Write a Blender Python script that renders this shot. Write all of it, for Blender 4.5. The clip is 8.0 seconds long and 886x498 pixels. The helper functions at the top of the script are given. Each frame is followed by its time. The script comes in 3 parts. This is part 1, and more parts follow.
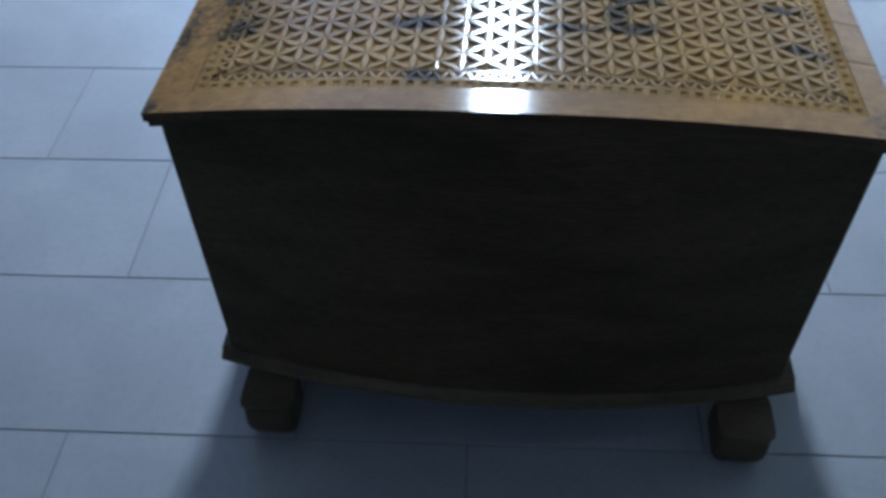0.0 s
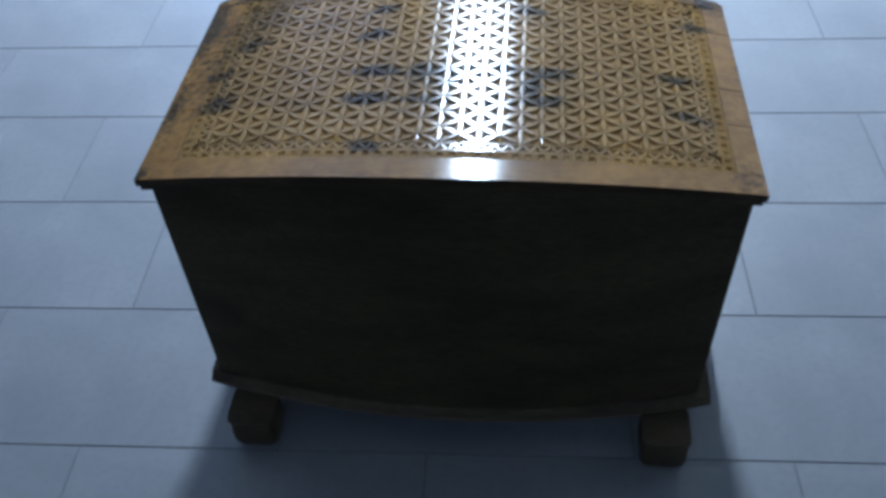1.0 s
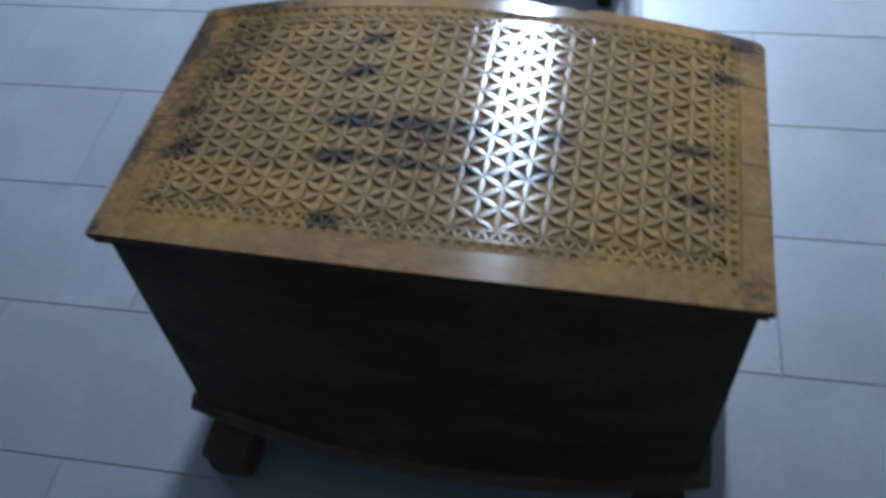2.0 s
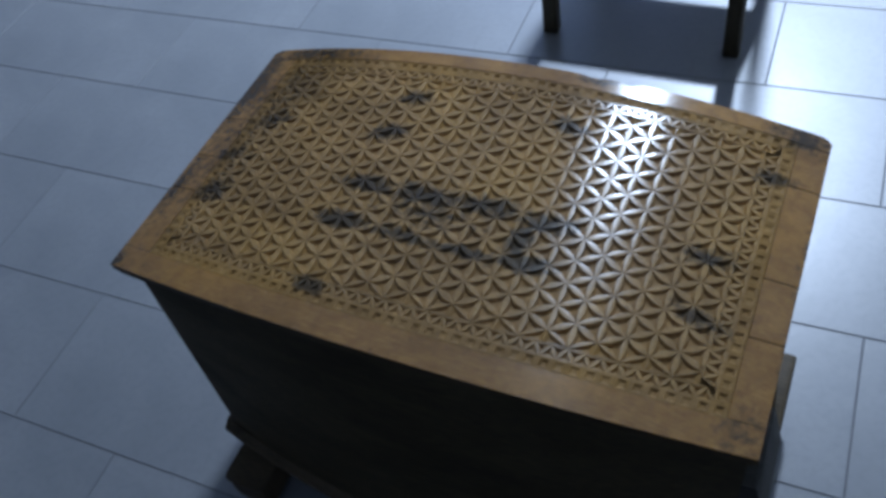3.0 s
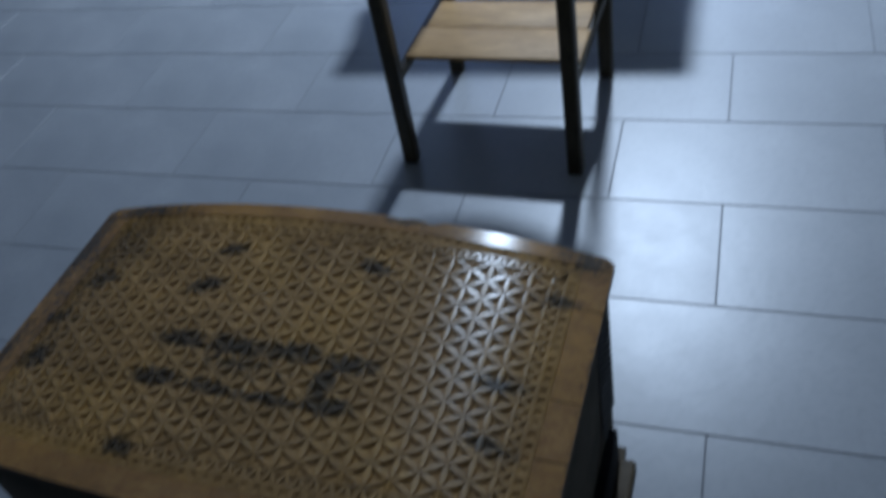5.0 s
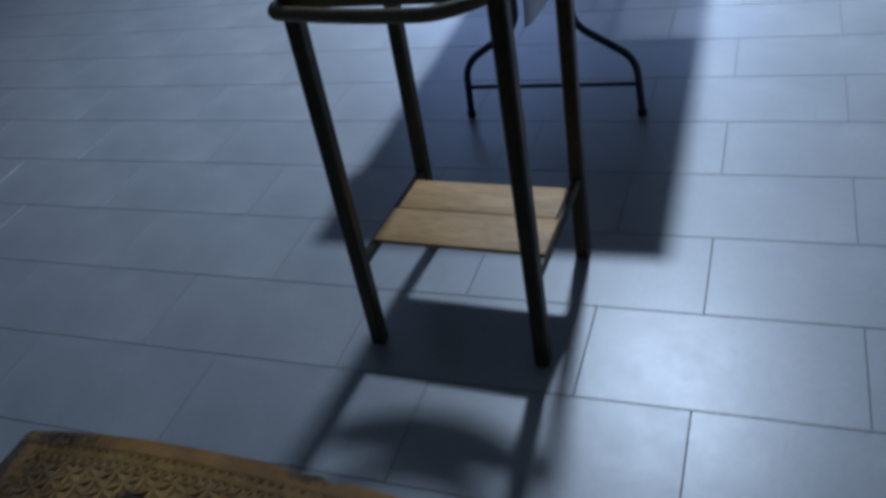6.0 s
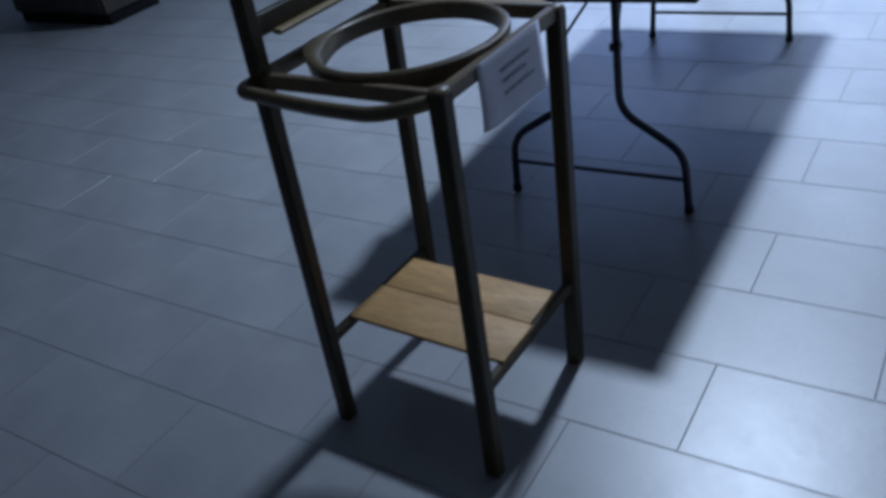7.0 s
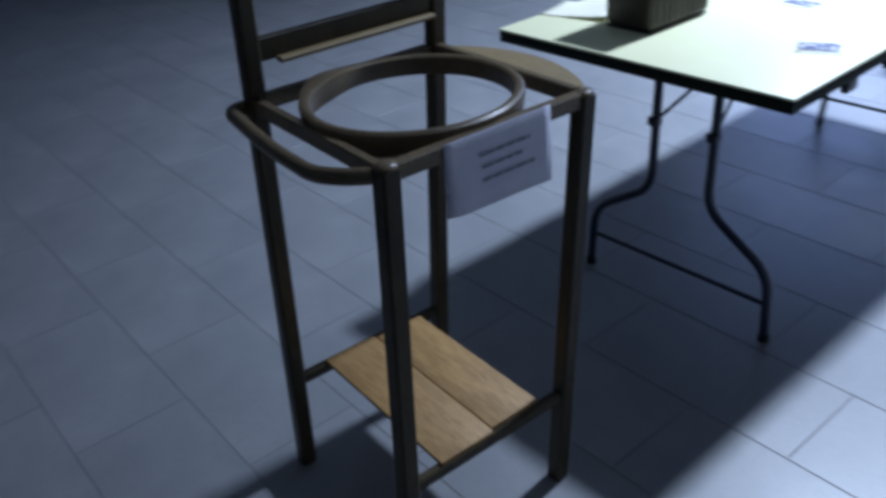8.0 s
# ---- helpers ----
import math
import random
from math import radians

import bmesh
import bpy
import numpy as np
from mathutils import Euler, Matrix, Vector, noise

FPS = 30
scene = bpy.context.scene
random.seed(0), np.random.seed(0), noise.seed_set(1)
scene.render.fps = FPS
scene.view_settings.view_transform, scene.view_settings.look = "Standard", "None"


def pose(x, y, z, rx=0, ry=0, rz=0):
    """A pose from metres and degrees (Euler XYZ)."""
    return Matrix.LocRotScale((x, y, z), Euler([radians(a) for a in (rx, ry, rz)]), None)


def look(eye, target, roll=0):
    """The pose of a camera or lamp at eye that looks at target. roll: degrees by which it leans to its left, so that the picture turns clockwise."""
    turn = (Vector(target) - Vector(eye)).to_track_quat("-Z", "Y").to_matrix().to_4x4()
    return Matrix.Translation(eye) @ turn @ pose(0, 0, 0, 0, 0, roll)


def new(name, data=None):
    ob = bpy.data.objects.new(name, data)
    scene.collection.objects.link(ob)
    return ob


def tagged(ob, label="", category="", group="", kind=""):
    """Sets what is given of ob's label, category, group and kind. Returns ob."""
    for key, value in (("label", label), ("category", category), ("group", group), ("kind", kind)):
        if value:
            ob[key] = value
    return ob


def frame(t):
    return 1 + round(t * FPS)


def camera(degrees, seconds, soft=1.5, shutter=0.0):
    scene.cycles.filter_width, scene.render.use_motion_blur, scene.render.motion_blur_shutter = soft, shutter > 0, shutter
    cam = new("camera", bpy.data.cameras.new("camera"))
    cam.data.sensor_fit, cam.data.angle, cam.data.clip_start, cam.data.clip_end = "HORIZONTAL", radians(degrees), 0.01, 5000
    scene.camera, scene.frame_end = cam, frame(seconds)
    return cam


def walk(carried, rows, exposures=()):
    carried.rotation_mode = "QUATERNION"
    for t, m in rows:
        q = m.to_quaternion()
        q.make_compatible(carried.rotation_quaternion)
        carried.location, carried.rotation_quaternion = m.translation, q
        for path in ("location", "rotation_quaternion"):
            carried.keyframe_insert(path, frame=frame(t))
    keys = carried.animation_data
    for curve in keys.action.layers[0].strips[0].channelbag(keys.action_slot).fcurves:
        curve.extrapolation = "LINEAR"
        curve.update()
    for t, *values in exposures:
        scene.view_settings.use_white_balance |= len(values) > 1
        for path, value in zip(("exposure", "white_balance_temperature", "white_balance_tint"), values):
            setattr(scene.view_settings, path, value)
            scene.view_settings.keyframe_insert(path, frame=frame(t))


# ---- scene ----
cam = camera(55.8, 8.0, soft=3.5, shutter=0.5)
PATH = [
    (0, (-0.284, -2.102, 1.110), (-0.378, -0.776, -0.385), -1.8),
    (0.5, (-0.235, -2.184, 1.192), (-0.383, -0.835, -0.277), -3.6),
    (1, (-0.175, -2.188, 1.264), (-0.316, -0.844, -0.21), -4.1),
    (1.5, (-0.125, -2.067, 1.277), (-0.259, -0.889, -0.334), -1.7),
    (2, (-0.062, -1.945, 1.308), (-0.376, -0.782, -0.288), -7.5),
    (2.2, (-0.029, -1.918, 1.32), (-0.48, -0.782, -0.263), -8.7),
    (3.3, (0.167, -1.775, 1.309), (-0.573, -0.733, -0.229), -16.7),
    (3.5, (0.187, -1.771, 1.308), (-0.554, -0.727, -0.228), -17.4),
    (4, (0.222, -1.77, 1.315), (-0.546, -0.69, -0.183), -18.5),
    (4.5, (0.244, -1.78, 1.314), (-0.503, -0.64, -0.15), -18.4),
    (5, (0.292, -1.748, 1.345), (-0.326, -0.454, -0.049), -14.1),
    (5.2, (0.314, -1.72, 1.369), (-0.308, -0.362, 0.04), -13.4),
    (6.3, (0.514, -1.455, 1.439), (-0.272, -0.021, 0.287), -12.4),
    (6.5, (0.6, -1.408, 1.444), (-0.279, -0.004, 0.322), -10.8),
    (7, (0.736, -1.241, 1.441), (-0.291, 0.092, 0.359), -11.6),
    (7.5, (0.79, -1.012, 1.443), (-0.293, 0.301, 0.391), -4.9),
    (8, (0.913, -0.798, 1.43), (-0.444, 0.252, 0.403), -5.0),
]
walk(cam, [(t, look(eye, target, roll)) for t, eye, target, roll in PATH],
     exposures=[(0.0, 1.39, 6500, 10), (1.0, 1.32, 6500, 10), (2.0, 1.12, 6500, 11), (3.5, 0.57, 6500, 13), (4.5, 0.31, 6500, 12), (5.0, -0.13, 6500, 10), (6.5, -0.64, 6500, 12), (7.5, -0.60, 6500, 15), (8.0, -0.44, 6500, 16)])

# ---- light ----
world = bpy.data.worlds.new("room_air")
world.use_nodes = True
world.node_tree.nodes["Background"].inputs[0].default_value = (0.22, 0.40, 1.0, 1)
world.node_tree.nodes["Background"].inputs[1].default_value = 0.3
scene.world = world


def ceiling_light(name, place, size, watts, colour, spread=135):
    data = bpy.data.lights.new(name, "AREA")
    data.shape, data.size, data.energy, data.color, data.spread = "DISK", size, watts, colour, radians(spread)
    ob = new(name, data)
    ob.location = place
    return ob


# A round ceiling light, and a dimmer hanging one farther back.
ceiling_light("ceiling_light", (-0.24, 3.17, 4.1), 0.34, 312, (0.60, 0.775, 1.03), 116)
ceiling_light("hanging_light", (-0.22, 5.9, 3.05), 0.36, 62, (0.60, 0.775, 1.03), 170)


# Blue evening light through the wide window in the north wall.
WINDOW = (-3.6, 0.4, 0.9, 3.1)
data = bpy.data.lights.new("window_light", "AREA")
data.shape, data.size, data.size_y, data.energy, data.color = "RECTANGLE", 3.9, 2.1, 92, (0.32, 0.50, 1.0)
new("window_light", data).matrix_world = pose(-1.6, 6.55, 2.0, -90, 0, 0)


# ---- materials ----
class Nodes:
    """A small helper to lay node materials."""

    def __init__(self, name, rough=0.5, metal=0.0, spec=0.5, coat=0.0):
        self.mat = bpy.data.materials.new(name)
        self.mat.use_nodes = True
        self.tree = self.mat.node_tree
        self.bsdf = self.tree.nodes["Principled BSDF"]
        self.bsdf.inputs["Roughness"].default_value = rough
        self.bsdf.inputs["Metallic"].default_value = metal
        self.bsdf.inputs["Specular IOR Level"].default_value = spec
        self.bsdf.inputs["Coat Weight"].default_value = coat
        self.bsdf.inputs["Coat Roughness"].default_value = 0.11
        self.coords = self.tree.nodes.new("ShaderNodeTexCoord").outputs["Object"]

    def link(self, a, b):
        self.tree.links.new(a, b)

    def noise(self, scale, detail=4.0, stretch=(1, 1, 1), rough=0.55, warp=0.0):
        m = self.tree.nodes.new("ShaderNodeMapping")
        m.inputs["Scale"].default_value = stretch
        self.link(self.coords, m.inputs["Vector"])
        n = self.tree.nodes.new("ShaderNodeTexNoise")
        n.inputs["Scale"].default_value, n.inputs["Detail"].default_value = scale, detail
        n.inputs["Roughness"].default_value, n.inputs["Distortion"].default_value = rough, warp
        self.link(m.outputs[0], n.inputs["Vector"])
        return n.outputs["Fac"]

    def ramp(self, fac, stops):
        r = self.tree.nodes.new("ShaderNodeValToRGB")
        while len(r.color_ramp.elements) < len(stops):
            r.color_ramp.elements.new(0.5)
        for e, (at, c) in zip(r.color_ramp.elements, stops):
            e.position, e.color = at, (*c, 1) if len(c) == 3 else c
        self.link(fac, r.inputs[0])
        return r.outputs[0]

    def mix(self, fac, a, b, mode="MIX"):
        m = self.tree.nodes.new("ShaderNodeMix")
        m.data_type, m.blend_type = "RGBA", mode
        for socket, v in ((m.inputs["Factor"], fac), (m.inputs["A"], a), (m.inputs["B"], b)):
            if hasattr(v, "is_output"):
                self.link(v, socket)
            elif isinstance(v, (int, float)):
                socket.default_value = v
            else:
                socket.default_value = (*v, 1)
        return m.outputs["Result"]

    def math(self, op, a, b=0.0, clamp=False):
        m = self.tree.nodes.new("ShaderNodeMath")
        m.operation, m.use_clamp = op, clamp
        for socket, v in zip(m.inputs, (a, b)):
            if hasattr(v, "is_output"):
                self.link(v, socket)
            else:
                socket.default_value = v
        return m.outputs[0]

    def random(self):
        return self.tree.nodes.new("ShaderNodeObjectInfo").outputs["Random"]

    def blot(self, centre, radii, turn=0.0):
        """One inside an ellipsoid, falling to nought at its rim."""
        m = self.tree.nodes.new("ShaderNodeMapping")
        m.vector_type = "TEXTURE"
        m.inputs["Location"].default_value = centre
        m.inputs["Rotation"].default_value = (0, 0, turn)
        m.inputs["Scale"].default_value = radii
        self.link(self.coords, m.inputs["Vector"])
        g = self.tree.nodes.new("ShaderNodeTexGradient")
        g.gradient_type = "SPHERICAL"
        self.link(m.outputs[0], g.inputs[0])
        return g.outputs["Fac"]

    def colour(self, c):
        if hasattr(c, "is_output"):
            self.link(c, self.bsdf.inputs["Base Color"])
        else:
            self.bsdf.inputs["Base Color"].default_value = (*c, 1)
        return self

    def rough(self, r):
        self.link(r, self.bsdf.inputs["Roughness"])
        return self

    def bump(self, height, strength=0.3, distance=0.002):
        b = self.tree.nodes.new("ShaderNodeBump")
        b.inputs["Strength"].default_value, b.inputs["Distance"].default_value = strength, distance
        self.link(height, b.inputs["Height"])
        self.link(b.outputs[0], self.bsdf.inputs["Normal"])
        return self


def wood(name, dark, light, rough, grain=(1, 14, 14), scale=9.0, coat=0.0, bump=0.25, wear=0.15, spec=0.5):
    n = Nodes(name, rough, spec=spec, coat=coat)
    fine = n.noise(scale * 6, 5, grain, warp=0.4)
    broad = n.noise(scale * 0.6, 3, tuple(1 + (g - 1) * 0.3 for g in grain), warp=0.8)
    c = n.ramp(fine, [(0.3, dark), (0.72, light)])
    c = n.mix(n.ramp(broad, [(0.35, (0, 0, 0)), (0.75, (wear * 4,) * 3)]), c, tuple(v * 0.45 for v in dark))
    n.colour(c).rough(n.math("ADD", n.math("MULTIPLY", broad, 0.25), rough - 0.1))
    return n.bump(fine, bump, 0.001).mat


def tile_material():
    n = Nodes("grey_porcelain", 0.3, spec=0.75)
    cloud = n.noise(3.2, 6, (1, 1, 1), 0.62, 0.6)
    speck = n.noise(70, 3)
    c = n.ramp(cloud, [(0.3, (0.185, 0.195, 0.205)), (0.7, (0.255, 0.262, 0.27))])
    c = n.mix(n.ramp(speck, [(0.45, (0, 0, 0)), (0.7, (0.35, 0.35, 0.35))]), c, (0.165, 0.172, 0.18))
    c = n.mix(n.math("MULTIPLY", n.random(), 0.22), c, (0.15, 0.157, 0.167))
    dust = n.noise(9, 5, (1, 1, 1), 0.7)
    n.colour(c).rough(n.math("ADD", n.math("ADD", n.math("MULTIPLY", dust, 0.09), n.math("MULTIPLY", n.random(), 0.05)), 0.305))
    return n.bump(n.noise(36, 5, rough=0.6), 0.14, 0.002).mat


def grout_material():
    n = Nodes("dark_grout", 0.9)
    return n.colour(n.ramp(n.noise(40, 4), [(0.3, (0.145, 0.149, 0.157)), (0.7, (0.198, 0.201, 0.210))])).bump(n.noise(300, 2), 0.4, 0.001).mat


def plaster(name, a, b):
    n = Nodes(name, 0.85)
    return n.colour(n.ramp(n.noise(2.5, 6), [(0.3, a), (0.7, b)])).bump(n.noise(120, 3), 0.2, 0.002).mat


def lid_wood(name, dark, light, rough, stains, spec=1.0):
    """Varnished walnut with the black scorch marks on the lid."""
    n = Nodes(name, rough, spec=spec)
    brushed = n.tree.nodes.new("ShaderNodeCombineXYZ")
    brushed.inputs["Y"].default_value = 1.0
    n.link(brushed.outputs[0], n.bsdf.inputs["Tangent"])
    n.bsdf.inputs["Anisotropic"].default_value = 0.77
    fine = n.noise(40, 5, (1, 9, 9), warp=0.5)
    broad = n.noise(9, 5, (1, 1.8, 1), warp=0.9)
    c = n.ramp(fine, [(0.28, dark), (0.75, light)])
    c = n.mix(n.ramp(broad, [(0.40, (0, 0, 0)), (0.70, (0.65, 0.65, 0.65))]), c, tuple(v * 0.6 for v in dark))
    c = n.mix(n.ramp(n.noise(5.5, 3, warp=0.5), [(0.48, (0, 0, 0)), (0.68, (0.5, 0.5, 0.5))]), c, tuple(v * k for v, k in zip(light, (1.05, 1.0, 0.72))))
    grime = n.noise(58, 5, rough=0.7, warp=0.3)
    c = n.mix(n.ramp(grime, [(0.40, (0.38, 0.38, 0.38)), (0.58, (0, 0, 0))]), c, tuple(v * 0.62 for v in dark))
    edge = n.noise(105, 4, rough=0.7)
    total = None
    for centre, radii, turn, amount in stains:
        b = n.math("MULTIPLY", n.blot(centre, radii, turn), amount * 1.2)
        total = b if total is None else n.math("MAXIMUM", total, b)
    mask = n.math("ADD", total, n.math("MULTIPLY", n.math("SUBTRACT", edge, 0.5), 2.3))
    c = n.mix(n.ramp(mask, [(0.22, (0, 0, 0)), (0.85, (0.84, 0.84, 0.84))]), c, (0.020, 0.020, 0.016))
    n.colour(c).rough(n.math("ADD", n.math("MULTIPLY", broad, 0.08), rough - 0.04))
    return n.bump(n.math("ADD", fine, n.math("MULTIPLY", grime, 0.8)), 0.09, 0.0006).mat


TILE, GROUT = tile_material(), grout_material()
WALL = plaster("painted_plaster", (0.45, 0.45, 0.44), (0.52, 0.52, 0.51))
CEILING = plaster("ceiling_plaster", (0.50, 0.50, 0.49), (0.57, 0.57, 0.56))
STAINS = [
    ((-0.35, -1.226, 0.58), (0.060, 0.022, 0.2), 0.0, 1.25),
    ((-0.27, -1.226, 0.58), (0.085, 0.026, 0.2), 0.0, 1.1),
    ((-0.19, -1.222, 0.58), (0.085, 0.024, 0.2), 0.05, 1.05),
    ((-0.115, -1.226, 0.58), (0.060, 0.022, 0.2), 0.1, 1.1),
    ((-0.355, -1.286, 0.58), (0.060, 0.020, 0.2), 0.0, 1.3),
    ((-0.27, -1.290, 0.58), (0.075, 0.016, 0.2), -0.05, 1.05),
    ((-0.19, -1.292, 0.58), (0.070, 0.015, 0.2), 0.0, 1.0),
    ((-0.118, -1.286, 0.58), (0.050, 0.022, 0.2), 0.1, 1.25),
    ((-0.135, -1.258, 0.58), (0.024, 0.050, 0.2), -0.1, 1.15),
    ((-0.25, -1.255, 0.58), (0.13, 0.035, 0.2), 0.0, 0.62),
    ((-0.346, -1.386, 0.57), (0.030, 0.020, 0.2), 0.0, 1.25),
    ((-0.366, -1.134, 0.57), (0.045, 0.024, 0.2), 0.2, 1.1),
    ((-0.358, -1.066, 0.57), (0.040, 0.022, 0.2), 0.2, 1.0),
    ((-0.138, -1.069, 0.57), (0.042, 0.022, 0.2), -0.2, 1.0),
    ((-0.576, -1.271, 0.55), (0.050, 0.034, 0.2), 0.3, 1.0),
    ((-0.590, -1.201, 0.55), (0.050, 0.030, 0.2), 0.1, 0.95),
    ((-0.557, -1.132, 0.55), (0.050, 0.026, 0.2), 0.2, 0.95),
    ((0.066, -1.206, 0.55), (0.050, 0.022, 0.2), 0.1, 1.0),
    ((0.074, -1.284, 0.55), (0.050, 0.020, 0.2), -0.2, 0.9),
    ((0.107, -1.064, 0.55), (0.045, 0.018, 0.2), 0.0, 0.95),
    ((-0.648, -1.06, 0.53), (0.050, 0.17, 0.2), 0.0, 0.95),
    ((-0.645, -1.26, 0.53), (0.035, 0.13, 0.2), 0.0, 0.75),
    ((-0.660, -1.41, 0.53), (0.035, 0.05, 0.2), 0.0, 0.95),
    ((0.168, -1.20, 0.53), (0.018, 0.26, 0.2), 0.0, 0.7),
    ((-0.57, -0.985, 0.54), (0.14, 0.030, 0.2), 0.0, 0.85),
    ((0.13, -0.985, 0.54), (0.07, 0.035, 0.2), 0.0, 0.9),
    ((-0.12, -0.982, 0.57), (0.05, 0.014, 0.2), 0.0, 0.8),
    ((0.14, -1.39, 0.53), (0.05, 0.05, 0.2), 0.0, 0.45),
    ((-0.61, -1.14, 0.55), (0.15, 0.32, 0.3), 0.0, 0.50),
]
RIM_WOOD = wood("dark_rim_wood", (0.030, 0.019, 0.009), (0.085, 0.052, 0.022), 0.6, (1, 9, 9), 8, spec=0.2)
LID_WOOD = lid_wood("varnished_walnut", (0.295, 0.140, 0.038), (0.53, 0.272, 0.080), 0.18, STAINS)
CARVED_WOOD = lid_wood("carved_walnut", (0.39, 0.222, 0.078), (0.62, 0.370, 0.145), 0.20, STAINS)
PUNCHED_WOOD = lid_wood("punched_walnut", (0.28, 0.152, 0.051), (0.48, 0.274, 0.098), 0.6, STAINS, 0.25)
# Darker copy of the carved wood: shading and dirt of the hollows in its colour.
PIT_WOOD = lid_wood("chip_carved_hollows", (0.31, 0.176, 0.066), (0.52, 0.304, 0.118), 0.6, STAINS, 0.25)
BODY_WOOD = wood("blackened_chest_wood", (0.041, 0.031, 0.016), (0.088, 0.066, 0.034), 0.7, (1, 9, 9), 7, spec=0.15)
GREYED_WOOD = wood("greyed_carved_wood", (0.055, 0.053, 0.048), (0.13, 0.125, 0.115), 0.7, (1, 9, 9), 8, spec=0.2)
BLACK_WOOD = wood("near_black_wood", (0.006, 0.006, 0.006), (0.016, 0.015, 0.014), 0.8, (1, 9, 9), 8, spec=0.1)
BASE_WOOD = wood("worn_brown_wood", (0.058, 0.041, 0.022), (0.125, 0.090, 0.050), 0.6, (1, 10, 10), 8, spec=0.25)
STAND_WOOD = wood("olive_brown_varnish", (0.036, 0.027, 0.013), (0.088, 0.066, 0.033), 0.40, (9, 9, 1), 8, spec=0.3)
RING_WOOD = wood("rubbed_lit_wood", (0.085, 0.060, 0.031), (0.20, 0.145, 0.078), 0.36, (3, 3, 9), 8, spec=0.5)
PINE = wood("bare_pine", (0.30, 0.158, 0.050), (0.52, 0.308, 0.112), 0.6, (1, 6, 6), 4, wear=0.15)
AGED_BOARD = wood("aged_yellow_board", (0.19, 0.132, 0.055), (0.31, 0.225, 0.10), 0.6, (1, 12, 12), 6, wear=0.05)
BOX_WOOD = wood("dark_box_wood", (0.022, 0.017, 0.012), (0.065, 0.05, 0.036), 0.45, (9, 9, 1), 9)
STEEL = Nodes("black_enamelled_steel", 0.35, spec=0.5).colour((0.010, 0.015, 0.034)).mat
IRON = Nodes("dull_black_iron", 0.55, metal=0.4).colour((0.02, 0.019, 0.018)).mat


def table_top_material():
    n = Nodes("cream_laminate", 0.38, spec=0.45)
    return n.colour(n.ramp(n.noise(5, 5), [(0.3, (0.88, 0.88, 0.56)), (0.7, (0.92, 0.91, 0.61))])).bump(n.noise(90, 2), 0.05, 0.001).mat


LAMINATE = table_top_material()
EDGE = Nodes("dark_green_edging", 0.6, spec=0.2).colour((0.010, 0.018, 0.013)).mat


def paper_material(name, a, b, rough=0.75, spec=0.2):
    n = Nodes(name, rough, spec=spec)
    return n.colour(n.ramp(n.noise(18, 4), [(0.3, a), (0.7, b)])).bump(n.noise(22, 3), 0.2, 0.004).mat


def printed_material():
    n = Nodes("printed_picture", 0.6, spec=0.3)
    return n.colour(n.ramp(n.noise(62, 3, warp=0.6), [(0.38, (0.06, 0.07, 0.16)), (0.52, (0.24, 0.26, 0.38)), (0.66, (0.82, 0.81, 0.72))])).mat


PAPER = paper_material("white_paper", (0.58, 0.58, 0.68), (0.68, 0.68, 0.77))
BRIGHT_PAPER = paper_material("glossy_white_paper", (0.92, 0.90, 0.70), (0.95, 0.93, 0.75), 0.35, 0.7)
INK = Nodes("grey_ink", 0.8).colour((0.26, 0.26, 0.32)).mat
PRINT = printed_material()
RUBBER = Nodes("black_rubber", 0.8).colour((0.01, 0.01, 0.011)).mat


# ---- mesh helpers ----
def finish(name, bm, material, parent=None, label="", smooth=True):
    bmesh.ops.recalc_face_normals(bm, faces=bm.faces)
    me = bpy.data.meshes.new(name)
    bm.to_mesh(me)
    bm.free()
    for m in material if isinstance(material, (list, tuple)) else [material]:
        me.materials.append(m)
    if smooth:
        for p in me.polygons:
            p.use_smooth = True
        me.set_sharp_from_angle(angle=radians(35))
    ob = new(name, me)
    if parent:
        ob.parent = parent
    if label:
        tagged(ob, label)
    return ob


part = finish


def holder(name, label, category, place=(0, 0, 0), group="", kind=""):
    ob = new(name)
    ob.empty_display_size = 0.1
    ob.location = place
    return tagged(ob, label, category, group, kind)


def block(x0, x1, y0, y1, z0, z1, bevel=0.0, segments=2, bm=None):
    bm = bm or bmesh.new()
    made = bmesh.ops.create_cube(bm, size=1, matrix=Matrix.LocRotScale(((x0 + x1) / 2, (y0 + y1) / 2, (z0 + z1) / 2), None, (x1 - x0, y1 - y0, z1 - z0)))
    if bevel:
        edges = {e for v in made["verts"] for e in v.link_edges}
        bmesh.ops.bevel(bm, geom=list(edges), offset=bevel, segments=segments, profile=0.5, affect="EDGES")
    return bm


def sweep(points, outline, bm=None, closed=False, up=(0, 0, 1)):
    """A bar whose outline (across, up) follows the points."""
    bm = bm or bmesh.new()
    pts = [Vector(p) for p in points]
    rings, n = [], len(pts)
    for i, p in enumerate(pts):
        a = pts[i - 1] if i or closed else p
        b = pts[(i + 1) % n] if i < n - 1 or closed else p
        ahead = (b - a).normalized()
        side = ahead.cross(Vector(up))
        side = side.normalized() if side.length > 1e-4 else Vector((1, 0, 0))
        above = side.cross(ahead).normalized()
        rings.append([bm.verts.new(p + side * u + above * v) for u, v in outline])
    m = len(outline)
    for i in range(n if closed else n - 1):
        r, s = rings[i], rings[(i + 1) % n]
        for k in range(m):
            bm.faces.new((r[k], r[(k + 1) % m], s[(k + 1) % m], s[k]))
    if not closed:
        bm.faces.new(rings[0][::-1])
        bm.faces.new(rings[-1])
    return bm


def round_outline(r, n=12, tall=1.0):
    return [(r * math.cos(2 * math.pi * k / n), tall * r * math.sin(2 * math.pi * k / n)) for k in range(n)]


